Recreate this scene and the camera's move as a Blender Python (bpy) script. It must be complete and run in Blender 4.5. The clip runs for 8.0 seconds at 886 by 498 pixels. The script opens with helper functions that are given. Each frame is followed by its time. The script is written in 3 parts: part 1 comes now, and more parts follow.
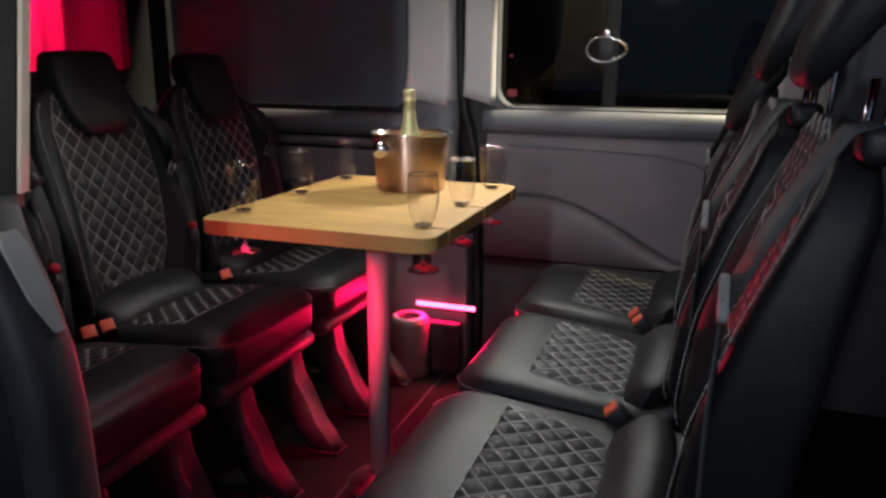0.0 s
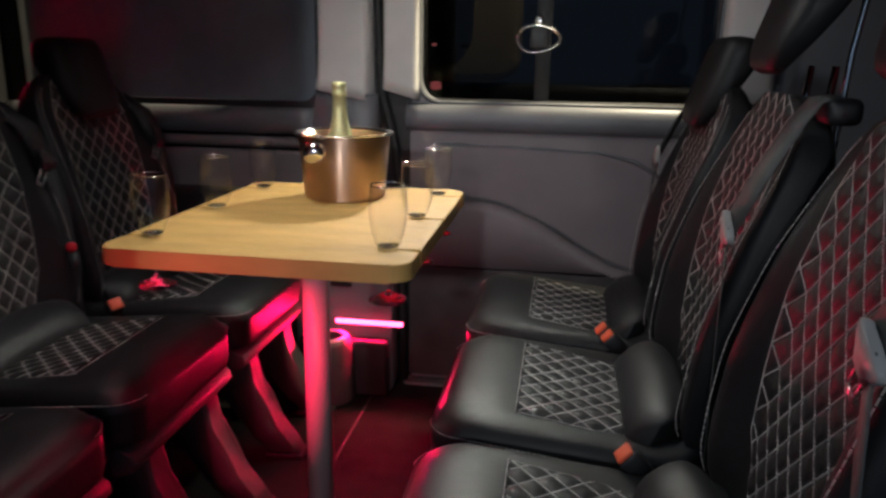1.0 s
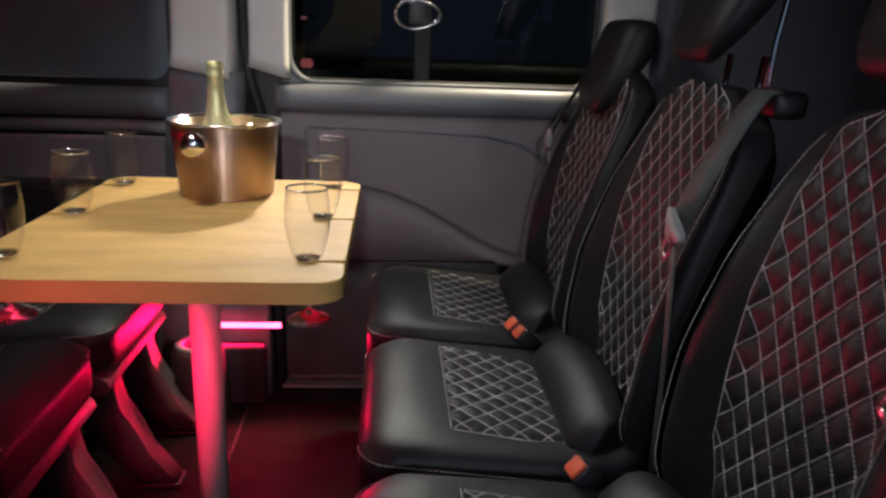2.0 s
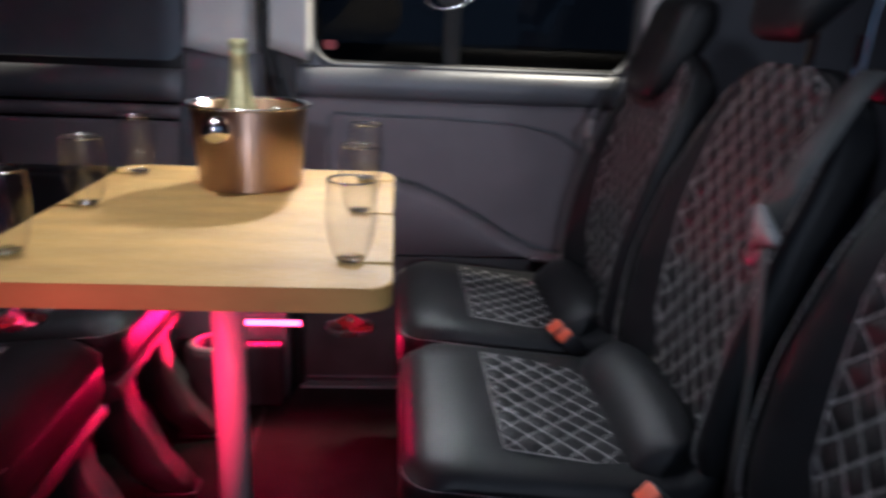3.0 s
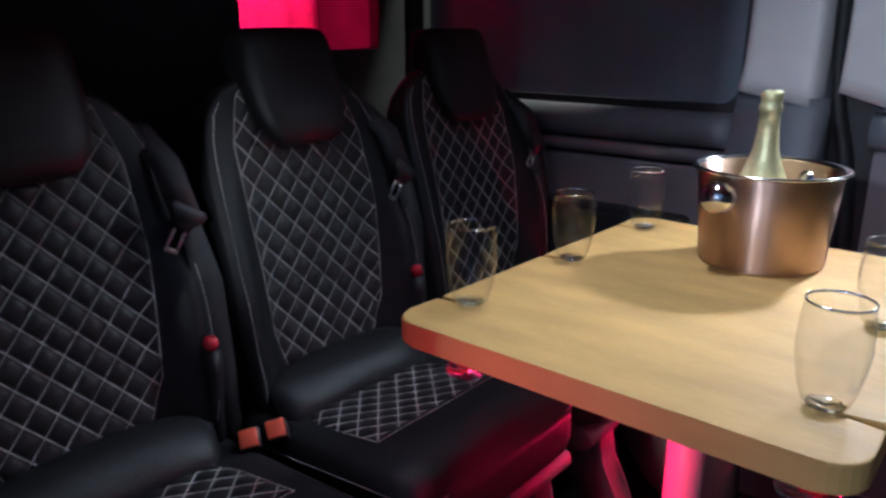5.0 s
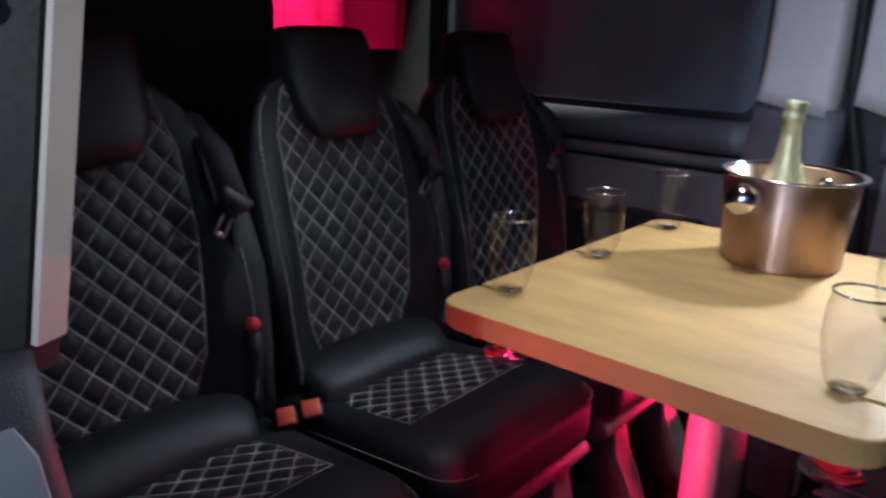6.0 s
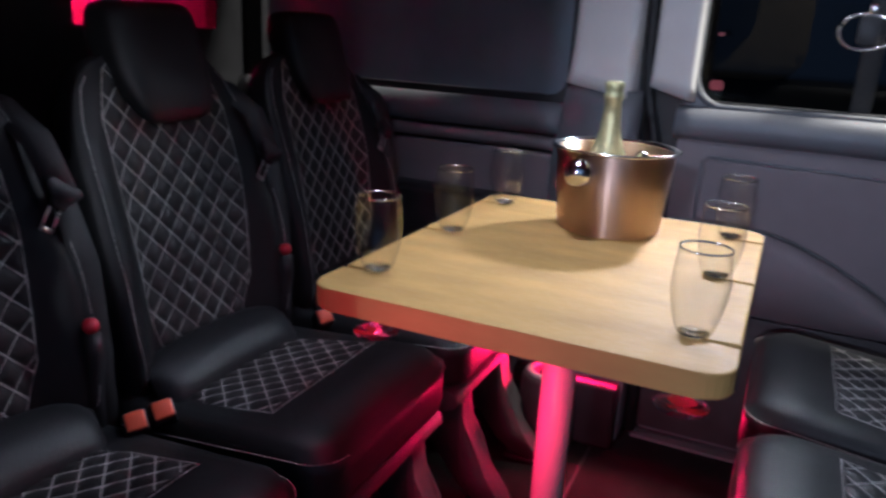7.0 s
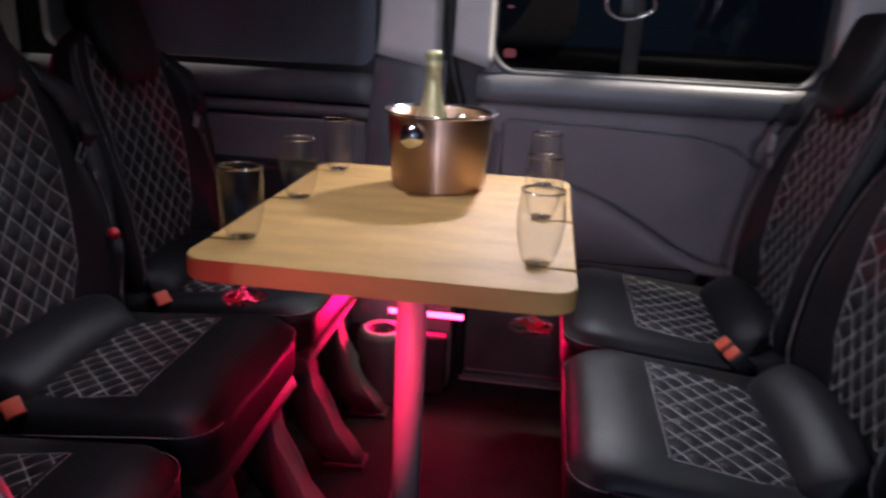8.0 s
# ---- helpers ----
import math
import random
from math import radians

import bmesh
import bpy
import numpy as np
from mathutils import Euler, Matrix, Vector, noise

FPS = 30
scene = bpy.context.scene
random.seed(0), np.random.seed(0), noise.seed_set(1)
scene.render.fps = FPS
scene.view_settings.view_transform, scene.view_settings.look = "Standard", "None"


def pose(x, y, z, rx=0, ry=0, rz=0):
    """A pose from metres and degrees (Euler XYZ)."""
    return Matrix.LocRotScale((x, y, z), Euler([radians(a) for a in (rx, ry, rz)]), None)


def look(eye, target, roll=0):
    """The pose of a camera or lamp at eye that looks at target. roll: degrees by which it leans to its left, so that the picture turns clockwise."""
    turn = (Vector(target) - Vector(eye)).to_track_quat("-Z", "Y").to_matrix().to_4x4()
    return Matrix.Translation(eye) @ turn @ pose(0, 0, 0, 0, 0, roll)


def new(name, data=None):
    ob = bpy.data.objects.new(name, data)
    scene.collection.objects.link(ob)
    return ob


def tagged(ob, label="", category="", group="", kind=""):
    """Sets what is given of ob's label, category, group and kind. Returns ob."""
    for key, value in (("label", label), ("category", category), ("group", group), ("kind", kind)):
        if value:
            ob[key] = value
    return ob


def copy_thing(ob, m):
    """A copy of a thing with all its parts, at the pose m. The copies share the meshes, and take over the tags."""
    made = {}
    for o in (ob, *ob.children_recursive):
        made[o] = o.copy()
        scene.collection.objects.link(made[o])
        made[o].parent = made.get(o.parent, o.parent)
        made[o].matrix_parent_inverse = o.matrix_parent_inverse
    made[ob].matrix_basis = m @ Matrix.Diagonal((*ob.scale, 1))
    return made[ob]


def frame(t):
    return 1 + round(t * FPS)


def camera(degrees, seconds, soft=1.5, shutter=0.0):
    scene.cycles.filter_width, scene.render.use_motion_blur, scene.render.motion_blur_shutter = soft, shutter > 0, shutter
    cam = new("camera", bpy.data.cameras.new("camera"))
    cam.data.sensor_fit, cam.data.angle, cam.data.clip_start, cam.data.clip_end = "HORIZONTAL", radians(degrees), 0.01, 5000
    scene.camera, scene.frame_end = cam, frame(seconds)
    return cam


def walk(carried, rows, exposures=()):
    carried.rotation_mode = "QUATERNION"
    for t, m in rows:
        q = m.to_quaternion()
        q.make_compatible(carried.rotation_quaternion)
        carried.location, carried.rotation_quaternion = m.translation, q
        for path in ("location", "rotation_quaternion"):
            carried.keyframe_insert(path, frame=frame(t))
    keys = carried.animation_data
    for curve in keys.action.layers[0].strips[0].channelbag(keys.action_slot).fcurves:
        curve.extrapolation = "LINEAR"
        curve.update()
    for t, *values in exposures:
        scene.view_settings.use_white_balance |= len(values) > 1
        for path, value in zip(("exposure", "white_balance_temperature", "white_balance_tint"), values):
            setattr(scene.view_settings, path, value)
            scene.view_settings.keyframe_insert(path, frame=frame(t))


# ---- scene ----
cam = camera(61.7, 8.0, soft=2.6, shutter=0.5)
EXPOSURES = [(0.0, 0.25, 5650, 9), (1.5, 0.25, 5800, 7), (2.8, 0.3, 5150, 13), (3.5, 0.15, 5000, 11), (4.5, 0.3, 4650, 9), (6.5, 0.35, 4600, 12), (8.0, 0.05, 5150, 22)]
PATH = [
    (0, (0.189, 0.205, 1.048), (-0.456, 2.034, 0.559), 0.4),
    (0.4, (0.089, 0.266, 1.037), (-0.437, 2.13, 0.537), 0.6),
    (1, (-0.05, 0.393, 1.039), (-0.351, 2.304, 0.534), 0.9),
    (1.5, (-0.127, 0.46, 1.054), (-0.193, 2.385, 0.515), 1.5),
    (2.8, (-0.284, 0.623, 1.036), (0.03, 2.508, 0.445), 2.7),
    (3, (-0.27, 0.647, 1.029), (-0.127, 2.551, 0.435), 2.6),
    (3.5, (-0.221, 0.753, 1.034), (-0.55, 2.628, 0.421), 2.1),
    (4, (-0.18, 0.835, 1.044), (-0.955, 2.573, 0.43), 0.4),
    (4.5, (-0.184, 0.862, 1.054), (-1.289, 2.426, 0.474), -0.7),
    (4.7, (-0.191, 0.857, 1.062), (-1.369, 2.367, 0.488), -0.8),
    (5.8, (-0.187, 0.77, 1.069), (-1.491, 2.179, 0.506), 1.5),
    (6, (-0.194, 0.756, 1.065), (-1.435, 2.221, 0.504), 1.8),
    (6.5, (-0.22, 0.729, 1.062), (-1.265, 2.341, 0.504), 2.4),
    (7, (-0.258, 0.699, 1.057), (-1.048, 2.443, 0.479), 3.1),
    (7.5, (-0.286, 0.66, 1.058), (-0.819, 2.49, 0.452), 3.2),
    (8, (-0.322, 0.584, 1.055), (-0.568, 2.471, 0.44), 2.9),
]
walk(cam, [(t, look(eye, target, roll)) for t, eye, target, roll in PATH], EXPOSURES)


# ---- world and lamps ----
world = bpy.data.worlds.new("night")
scene.world = world
world.use_nodes = True
world.node_tree.nodes["Background"].inputs[0].default_value = (0.42, 0.55, 0.75, 1)
world.node_tree.nodes["Background"].inputs[1].default_value = 0.20


def lamp(name, place, target, size, power, colour, shape="DISK", size_y=None):
    data = bpy.data.lights.new(name, "AREA")
    data.shape, data.size, data.energy, data.color = shape, size, power, colour
    if size_y:
        data.size_y = size_y
    ob = new(name, data)
    ob.matrix_world = look(place, target)
    return ob


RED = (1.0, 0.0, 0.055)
lamp("pillar_lamp_light", (-0.32, 2.53, 1.36), (-0.47, 1.70, 0.60), 0.08, 2.3, (1.0, 0.90, 0.74)).data.spread = radians(80)
lamp("dome_light", (-0.62, 1.70, 1.705), (-0.30, 1.74, 0.7), 0.22, 3.3, (1.0, 0.92, 0.80)).data.spread = radians(126)
lamp("yard_light", (-0.25, -2.0, 1.75), (-0.30, 2.6, 0.98), 0.12, 1.05, (1.0, 0.94, 0.86)).data.spread = radians(36)
lamp("yard_light", (0.85, -2.1, 1.80), (-0.30, 2.6, 0.98), 0.10, 0.32, (1.0, 0.94, 0.86)).data.spread = radians(36)
# added narrow beam that only brightens the door post's pale strip
lamp("post_strip_fill_light", (1.7, -1.1, 1.75), (-0.67, 0.87, 1.05), 0.06, 0.15, (1.0, 0.84, 0.66)).data.spread = radians(9)
# added fill between the two vans, only to brighten the parked one
lamp("parked_van_fill_light", (0.6, 3.0, 2.6), (-0.4, 3.35, 0.6), 0.3, 120.0, (1.0, 0.8, 0.5))
lamp("led_light", (-0.612, 2.494, 0.231), (-0.612, 0.5, 0.231), 0.21, 5.5, RED, "RECTANGLE", 0.012)
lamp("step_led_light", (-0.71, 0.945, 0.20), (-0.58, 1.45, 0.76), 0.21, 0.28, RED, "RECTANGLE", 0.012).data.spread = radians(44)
# added red fill hidden under the tabletop, to redden the post
lamp("post_red_fill_light", (-0.655, 1.53, 0.690), (-0.525, 1.755, 0.24), 0.21, 1.8, RED, "RECTANGLE", 0.012).data.spread = radians(84)
lamp("cab_led_light", (-1.98, 2.25, 1.64), (-2.25, 2.25, 1.1), 0.4, 4.0, RED, "RECTANGLE", 0.02).data.spread = radians(75)


# ---- materials ----
def material(name, colour, rough=0.5, metal=0.0, vary=0.25, scale=6.0, bump=0.1, fine=180.0, coat=0.0, spec=0.5, streak=None):
    m = bpy.data.materials.new(name)
    m.use_nodes = True
    nt = m.node_tree
    b = nt.nodes["Principled BSDF"]
    co = nt.nodes.new("ShaderNodeTexCoord")
    mp = nt.nodes.new("ShaderNodeMapping")
    nt.links.new(co.outputs["Object"], mp.inputs[0])
    if streak:
        mp.inputs["Scale"].default_value = streak
    big = nt.nodes.new("ShaderNodeTexNoise")
    big.inputs["Scale"].default_value, big.inputs["Detail"].default_value = scale, 6
    small = nt.nodes.new("ShaderNodeTexNoise")
    small.inputs["Scale"].default_value, small.inputs["Detail"].default_value = fine, 3
    for n in (big, small):
        nt.links.new(mp.outputs[0], n.inputs["Vector"])
    ramp = nt.nodes.new("ShaderNodeMapRange")
    ramp.inputs["From Min"].default_value, ramp.inputs["From Max"].default_value = 0.3, 0.7
    ramp.inputs["To Min"].default_value, ramp.inputs["To Max"].default_value = 1 - vary, 1 + vary
    nt.links.new(big.outputs[0], ramp.inputs[0])
    mul = nt.nodes.new("ShaderNodeVectorMath")
    mul.operation = "SCALE"
    mul.inputs[0].default_value = colour
    nt.links.new(ramp.outputs[0], mul.inputs["Scale"])
    nt.links.new(mul.outputs[0], b.inputs["Base Color"])
    rr = nt.nodes.new("ShaderNodeMapRange")
    rr.inputs["From Min"].default_value, rr.inputs["From Max"].default_value = 0.3, 0.7
    rr.inputs["To Min"].default_value, rr.inputs["To Max"].default_value = max(0.02, rough * 0.8), min(1, rough * 1.2)
    nt.links.new(small.outputs[0], rr.inputs[0])
    nt.links.new(rr.outputs[0], b.inputs["Roughness"])
    b.inputs["Metallic"].default_value = metal
    b.inputs["Coat Weight"].default_value = coat
    b.inputs["Specular IOR Level"].default_value = spec
    if bump:
        bp = nt.nodes.new("ShaderNodeBump")
        bp.inputs["Strength"].default_value, bp.inputs["Distance"].default_value = bump, 0.002
        nt.links.new(small.outputs[0], bp.inputs["Height"])
        nt.links.new(bp.outputs[0], b.inputs["Normal"])
    return m


def glowing(name, colour, strength):
    m = bpy.data.materials.new(name)
    m.use_nodes = True
    b = m.node_tree.nodes["Principled BSDF"]
    b.inputs["Base Color"].default_value = (0.8, 0.7, 0.7, 1)
    b.inputs["Emission Color"].default_value = (*colour, 1)
    b.inputs["Emission Strength"].default_value = strength
    return m


def clear(name, tint, gloss, least=0.022, bend=5.0):
    """A thin clear sheet: what passes through it is tinted, and it reflects more at a grazing angle."""
    m = bpy.data.materials.new(name)
    m.use_nodes = True
    nt = m.node_tree
    nt.nodes.remove(nt.nodes["Principled BSDF"])
    tr, gl, mix, fr = [nt.nodes.new(k) for k in ("ShaderNodeBsdfTransparent", "ShaderNodeBsdfGlossy", "ShaderNodeMixShader", "ShaderNodeLayerWeight")]
    curve, lift = nt.nodes.new("ShaderNodeMath"), nt.nodes.new("ShaderNodeMath")
    tr.inputs[0].default_value = (*tint, 1)
    gl.inputs["Roughness"].default_value = gloss
    curve.operation, curve.inputs[1].default_value = "POWER", bend
    lift.operation, lift.inputs[1].default_value, lift.inputs[2].default_value = "MULTIPLY_ADD", 0.75, least
    nt.links.new(fr.outputs["Facing"], curve.inputs[0])
    nt.links.new(curve.outputs[0], lift.inputs[0])
    nt.links.new(lift.outputs[0], mix.inputs[0])
    nt.links.new(tr.outputs[0], mix.inputs[1])
    nt.links.new(gl.outputs[0], mix.inputs[2])
    nt.links.new(mix.outputs[0], nt.nodes["Material Output"].inputs[0])
    return m


LEATHER = material("black_leather", (0.016, 0.017, 0.018), 0.43, vary=0.3, scale=9, bump=0.35, fine=420, spec=0.32)
QUILT = material("quilted_leather", (0.018, 0.018, 0.018), 0.5, vary=0.3, scale=14, bump=0.4, fine=420)
THREAD = material("grey_thread", (0.48, 0.47, 0.455), 0.8, vary=0.2, scale=40, bump=0.2)
BLACK = material("black_plastic", (0.018, 0.018, 0.02), 0.45, vary=0.3, scale=12, bump=0.3, fine=500)
BASE = material("seat_base_plastic", (0.05, 0.045, 0.047), 0.5, vary=0.3, scale=10, bump=0.3, fine=500)
PANEL = material("grey_wall_panel", (0.205, 0.178, 0.19), 0.6, vary=0.12, scale=5, bump=0.35, fine=600)
LEDGE = material("window_surround", (0.16, 0.165, 0.18), 0.42, vary=0.12, scale=5, bump=0.2, fine=600)
TRIM = material("pale_pillar_trim", (0.70, 0.68, 0.66), 0.55, vary=0.08, scale=6, bump=0.2, fine=600)
STRIP = material("warm_grey_strip", (0.54, 0.47, 0.39), 0.6, vary=0.08, scale=6, bump=0.2, fine=600)
BEADPAINT = material("grey_bead", (0.13, 0.135, 0.145), 0.55, vary=0.08, bump=0.1)
CARPET = material("dark_floor", (0.007, 0.0065, 0.0065), 0.75, vary=0.5, scale=14, bump=0.6, fine=260, spec=0.07)
RUBBER = material("black_rubber", (0.012, 0.012, 0.013), 0.6, vary=0.2, bump=0.2)
CHROME = material("chrome", (0.8, 0.8, 0.8), 0.12, 1.0, vary=0.05, bump=0)
ALU = material("brushed_steel", (0.55, 0.54, 0.53), 0.32, 1.0, vary=0.12, scale=4, bump=0.1, fine=90, streak=(1, 1, 0.05))
COPPER = material("copper_tinted_steel", (0.66, 0.46, 0.36), 0.42, 1.0, vary=0.06, scale=4, bump=0.05, fine=70, streak=(1, 1, 0.06))
nodes = COPPER.node_tree
tang = nodes.nodes.new("ShaderNodeTangent")
tang.direction_type, tang.axis = "RADIAL", "Z"
nodes.links.new(tang.outputs[0], nodes.nodes["Principled BSDF"].inputs["Tangent"])
nodes.nodes["Principled BSDF"].inputs["Anisotropic"].default_value = 0.97
nodes.nodes["Principled BSDF"].inputs["Anisotropic Rotation"].default_value = 0.25
WOOD = material("pale_oak", (0.58, 0.36, 0.110), 0.58, vary=0.13, scale=9, bump=0.15, fine=90, spec=0.3, streak=(0.8, 2.4, 2))
FOIL = material("gold_green_foil", (0.70, 0.66, 0.34), 0.38, 0.55, vary=0.15, scale=60, bump=0.5, fine=160)
ORANGE = material("orange_button", (0.75, 0.12, 0.05), 0.45, vary=0.1, bump=0.05)
WEBBING = material("belt_webbing", (0.075, 0.08, 0.078), 0.55, vary=0.2, scale=30, bump=0.5, fine=700)
# the same webbing, darkened for the shade on the rear-facing seats
SHADEWEB = material("shaded_belt_webbing", (0.028, 0.029, 0.03), 0.55, vary=0.2, scale=30, bump=0.5, fine=700)
GREYGRIP = material("grey_grip_plastic", (0.34, 0.34, 0.33), 0.45, vary=0.1, bump=0.1)
POLE = material("satin_white_post", (0.36, 0.35, 0.35), 0.38, vary=0.06, scale=8, bump=0.05)
STEEL = material("belt_steel", (0.6, 0.6, 0.58), 0.3, 1.0, vary=0.1, bump=0.1)
WALLRED = material("cab_partition_board", (0.55, 0.5, 0.5), 0.7, vary=0.08, scale=4, bump=0.2)
ASPHALT = material("asphalt", (0.05, 0.05, 0.05), 0.85, vary=0.3, scale=3, bump=0.6)
LED = glowing("red_led", (1.0, 0.03, 0.10), 16.0)
# far paler than dark glass: lens haze is put into this colour
HAZEPANE = material("hazed_privacy_glass", (0.165, 0.195, 0.23), 0.35, vary=0.35, scale=2.5, bump=0.05)
PANE = clear("tinted_pane", (0.14, 0.14, 0.14), 0.03)
GLASS = clear("drinking_glass", (0.97, 0.97, 0.965), 0.05, 0.06, 2.8)
THICK = clear("thick_glass", (0.80, 0.80, 0.80), 0.10, 0.55)

SOLIDGLASS = bpy.data.materials.new("solid_glass")
SOLIDGLASS.use_nodes = True
solid = SOLIDGLASS.node_tree.nodes["Principled BSDF"]
solid.inputs["Base Color"].default_value = (0.97, 0.97, 0.97, 1)
solid.inputs["Roughness"].default_value, solid.inputs["IOR"].default_value, solid.inputs["Transmission Weight"].default_value = 0.03, 1.5, 1.0


# ---- shapes ----
def part(name, bm, mat, parent=None, label="", smooth=True):
    me = bpy.data.meshes.new(name)
    bmesh.ops.recalc_face_normals(bm, faces=bm.faces)
    for f in bm.faces:
        f.smooth = smooth
    bm.to_mesh(me)
    bm.free()
    me.materials.append(mat)
    return place(name, me, parent, label)


def place(name, me, parent=None, label=""):
    ob = new(name, me)
    ob.parent = parent
    if label:
        ob["label"] = label
    return ob


def thing(name, m, label, category, group="", kind=""):
    ob = new(name)
    ob.empty_display_size = 0.05
    ob.matrix_world = m
    return tagged(ob, label, category, group, kind)


def box(bm, lo, hi, bevel=0.0, segments=2):
    made = bmesh.ops.create_cube(bm, size=1)["verts"]
    for v in made:
        v.co = [lo[i] + (v.co[i] + 0.5) * (hi[i] - lo[i]) for i in range(3)]
    if bevel:
        edges = {e for v in made for e in v.link_edges}
        bmesh.ops.bevel(bm, geom=list(edges), offset=bevel, segments=segments, profile=0.5, affect="EDGES")
    return bm


def boxed(lo, hi, bevel=0.004, segments=2):
    return box(bmesh.new(), lo, hi, bevel, segments)


def loft(rings, closed=True, caps=True, bm=None):
    bm = bm or bmesh.new()
    vs = [[bm.verts.new(p) for p in ring] for ring in rings]
    n = len(rings[0])
    for a, b in zip(vs, vs[1:]):
        for i in range(n if closed else n - 1):
            j = (i + 1) % n
            bm.faces.new((a[i], a[j], b[j], b[i]))
    if caps and closed:
        bm.faces.new(list(reversed(vs[0])))
        bm.faces.new(vs[-1])
    return bm


def lathe(profile, n=40, caps=False, at=(0, 0, 0)):
    return loft([[(at[0] + r * math.cos(2 * math.pi * i / n), at[1] + r * math.sin(2 * math.pi * i / n), at[2] + z) for i in range(n)] for r, z in profile], caps=caps)


def tube(points, r, n=10, bm=None):
    rings = []
    pts = [Vector(p) for p in points]
    for i, p in enumerate(pts):
        way = (pts[min(i + 1, len(pts) - 1)] - pts[max(i - 1, 0)]).normalized()
        side = way.cross(Vector((0, 0, 1)) if abs(way.z) < 0.9 else Vector((1, 0, 0))).normalized()
        up = side.cross(way)
        rings.append([p + r * (math.cos(2 * math.pi * k / n) * side + math.sin(2 * math.pi * k / n) * up) for k in range(n)])
    return loft(rings, bm=bm)


def ribbon(points, widths, across, thick, bm=None):
    """A flat strap along points; across: the direction of its width."""
    pts, across = [Vector(p) for p in points], Vector(across).normalized()
    rings = []
    for i, p in enumerate(pts):
        way = (pts[min(i + 1, len(pts) - 1)] - pts[max(i - 1, 0)]).normalized()
        side = (across - across.dot(way) * way).normalized()
        up = side.cross(way)
        w = widths[i] / 2
        rings.append([p + side * w + up * thick, p - side * w + up * thick, p - side * w - up * thick, p + side * w - up * thick])
    return loft(rings, bm=bm)


def rounded(lo, hi, r, n=6):
    """The outline of a rounded rectangle, counter-clockwise."""
    out = []
    for cx, cy, a in ((hi[0] - r, hi[1] - r, 0), (lo[0] + r, hi[1] - r, 90), (lo[0] + r, lo[1] + r, 180), (hi[0] - r, lo[1] + r, 270)):
        out += [(cx + r * math.cos(radians(a + 90 * k / n)), cy + r * math.sin(radians(a + 90 * k / n))) for k in range(n + 1)]
    return out


def prism(outline, depth, axis=2, base=0.0, bevel=0.0):
    """An outline in two axes, pushed along the third."""
    bm = bmesh.new()
    def put(p, d):
        q = list(p)
        q.insert(axis, d)
        return bm.verts.new(q)
    lo, hi = [put(p, base) for p in outline], [put(p, base + depth) for p in outline]
    n = len(outline)
    faces = [bm.faces.new(list(reversed(lo))), bm.faces.new(hi)]
    for i in range(n):
        j = (i + 1) % n
        bm.faces.new((lo[i], lo[j], hi[j], hi[i]))
    if bevel:
        edges = {e for f in faces for e in f.edges}
        bmesh.ops.bevel(bm, geom=list(edges), offset=bevel, segments=2, profile=0.5, affect="EDGES")
    return bm


def interp(x, pairs):
    return float(np.interp(x, [p[0] for p in pairs], [p[1] for p in pairs]))


# ---- the van's shell ----
FAR, NEAR, FRONT, REAR, ROOF = 2.62, 0.92, -1.85, 1.70, 1.72
floor = tagged(part("floor", boxed((FRONT, NEAR - 0.05, -0.06), (REAR, FAR + 0.05, 0.0), 0.0), CARPET, smooth=False), "dark rubbery van floor, worn and dusty", "floor", kind="structure")
ceiling = tagged(part("ceiling", boxed((FRONT - 0.1, NEAR - 0.05, ROOF), (REAR + 0.1, FAR + 0.12, ROOF + 0.05), 0.0), PANEL, smooth=False), "plain grey van roof lining", "ceiling", kind="structure")
ground = tagged(part("ground", boxed((-40, -40, -0.62), (40, 40, -0.56), 0.0), ASPHALT, smooth=False), "dark asphalt outside the van", "ground", kind="structure")


def wall_with_opening(y0, y1, x0, x1, z0, z1, hole, r):
    """A wall from y0 to y1 with a rounded hole (x lo, z lo, x hi, z hi) through it."""
    bm = bmesh.new()
    hx0, hz0, hx1, hz1 = hole
    inner = rounded((hx0, hz0), (hx1, hz1), r, 8)
    outer, m = [], len(inner) // 4
    for k, (x, z) in enumerate(inner):
        c, j = divmod(k, m)
        ex, ez = (x1, x0, x0, x1)[c], (z1, z1, z0, z0)[c]
        first = (j < m // 2) == (c % 2 == 0)
        outer.append((ex, ez) if j == m // 2 else ((ex, z) if first else (x, ez)))
    loops = []
    for y in (y0, y1):
        loops.append([[bm.verts.new((x, y, z)) for x, z in inner], [bm.verts.new((x, y, z)) for x, z in outer]])
    n = len(inner)
    for i in range(n):
        j = (i + 1) % n
        for (inn, out) in loops:
            bm.faces.new((inn[i], inn[j], out[j], out[i]))
        bm.faces.new((loops[0][0][i], loops[0][0][j], loops[1][0][j], loops[1][0][i]))
        bm.faces.new((loops[0][1][i], loops[0][1][j], loops[1][1][j], loops[1][1][i]))
    return bm


# far side: the window bay, the pillar, the forward bay
WIN = (-0.48, 0.905, 0.365, 1.50)
tagged(part("wall_far", wall_with_opening(FAR, FAR + 0.07, -0.50, 0.50, 0.0, ROOF, WIN, 0.07), LEDGE, smooth=False), "dark grey van side wall round a window", "wall", kind="structure")
WIN2 = (-1.78, 0.895, -0.80, 1.55)
tagged(part("wall_far_front", wall_with_opening(FAR, FAR + 0.07, FRONT, -0.50, 0.0, ROOF, WIN2, 0.05), BLACK, smooth=False), "dark grey forward side wall of the van", "wall", kind="structure")
tagged(part("wall_far_rear", boxed((0.50, FAR, 0), (REAR, FAR + 0.07, ROOF), 0.0), LEDGE, smooth=False), "dark rear side wall of the van", "wall", kind="structure")
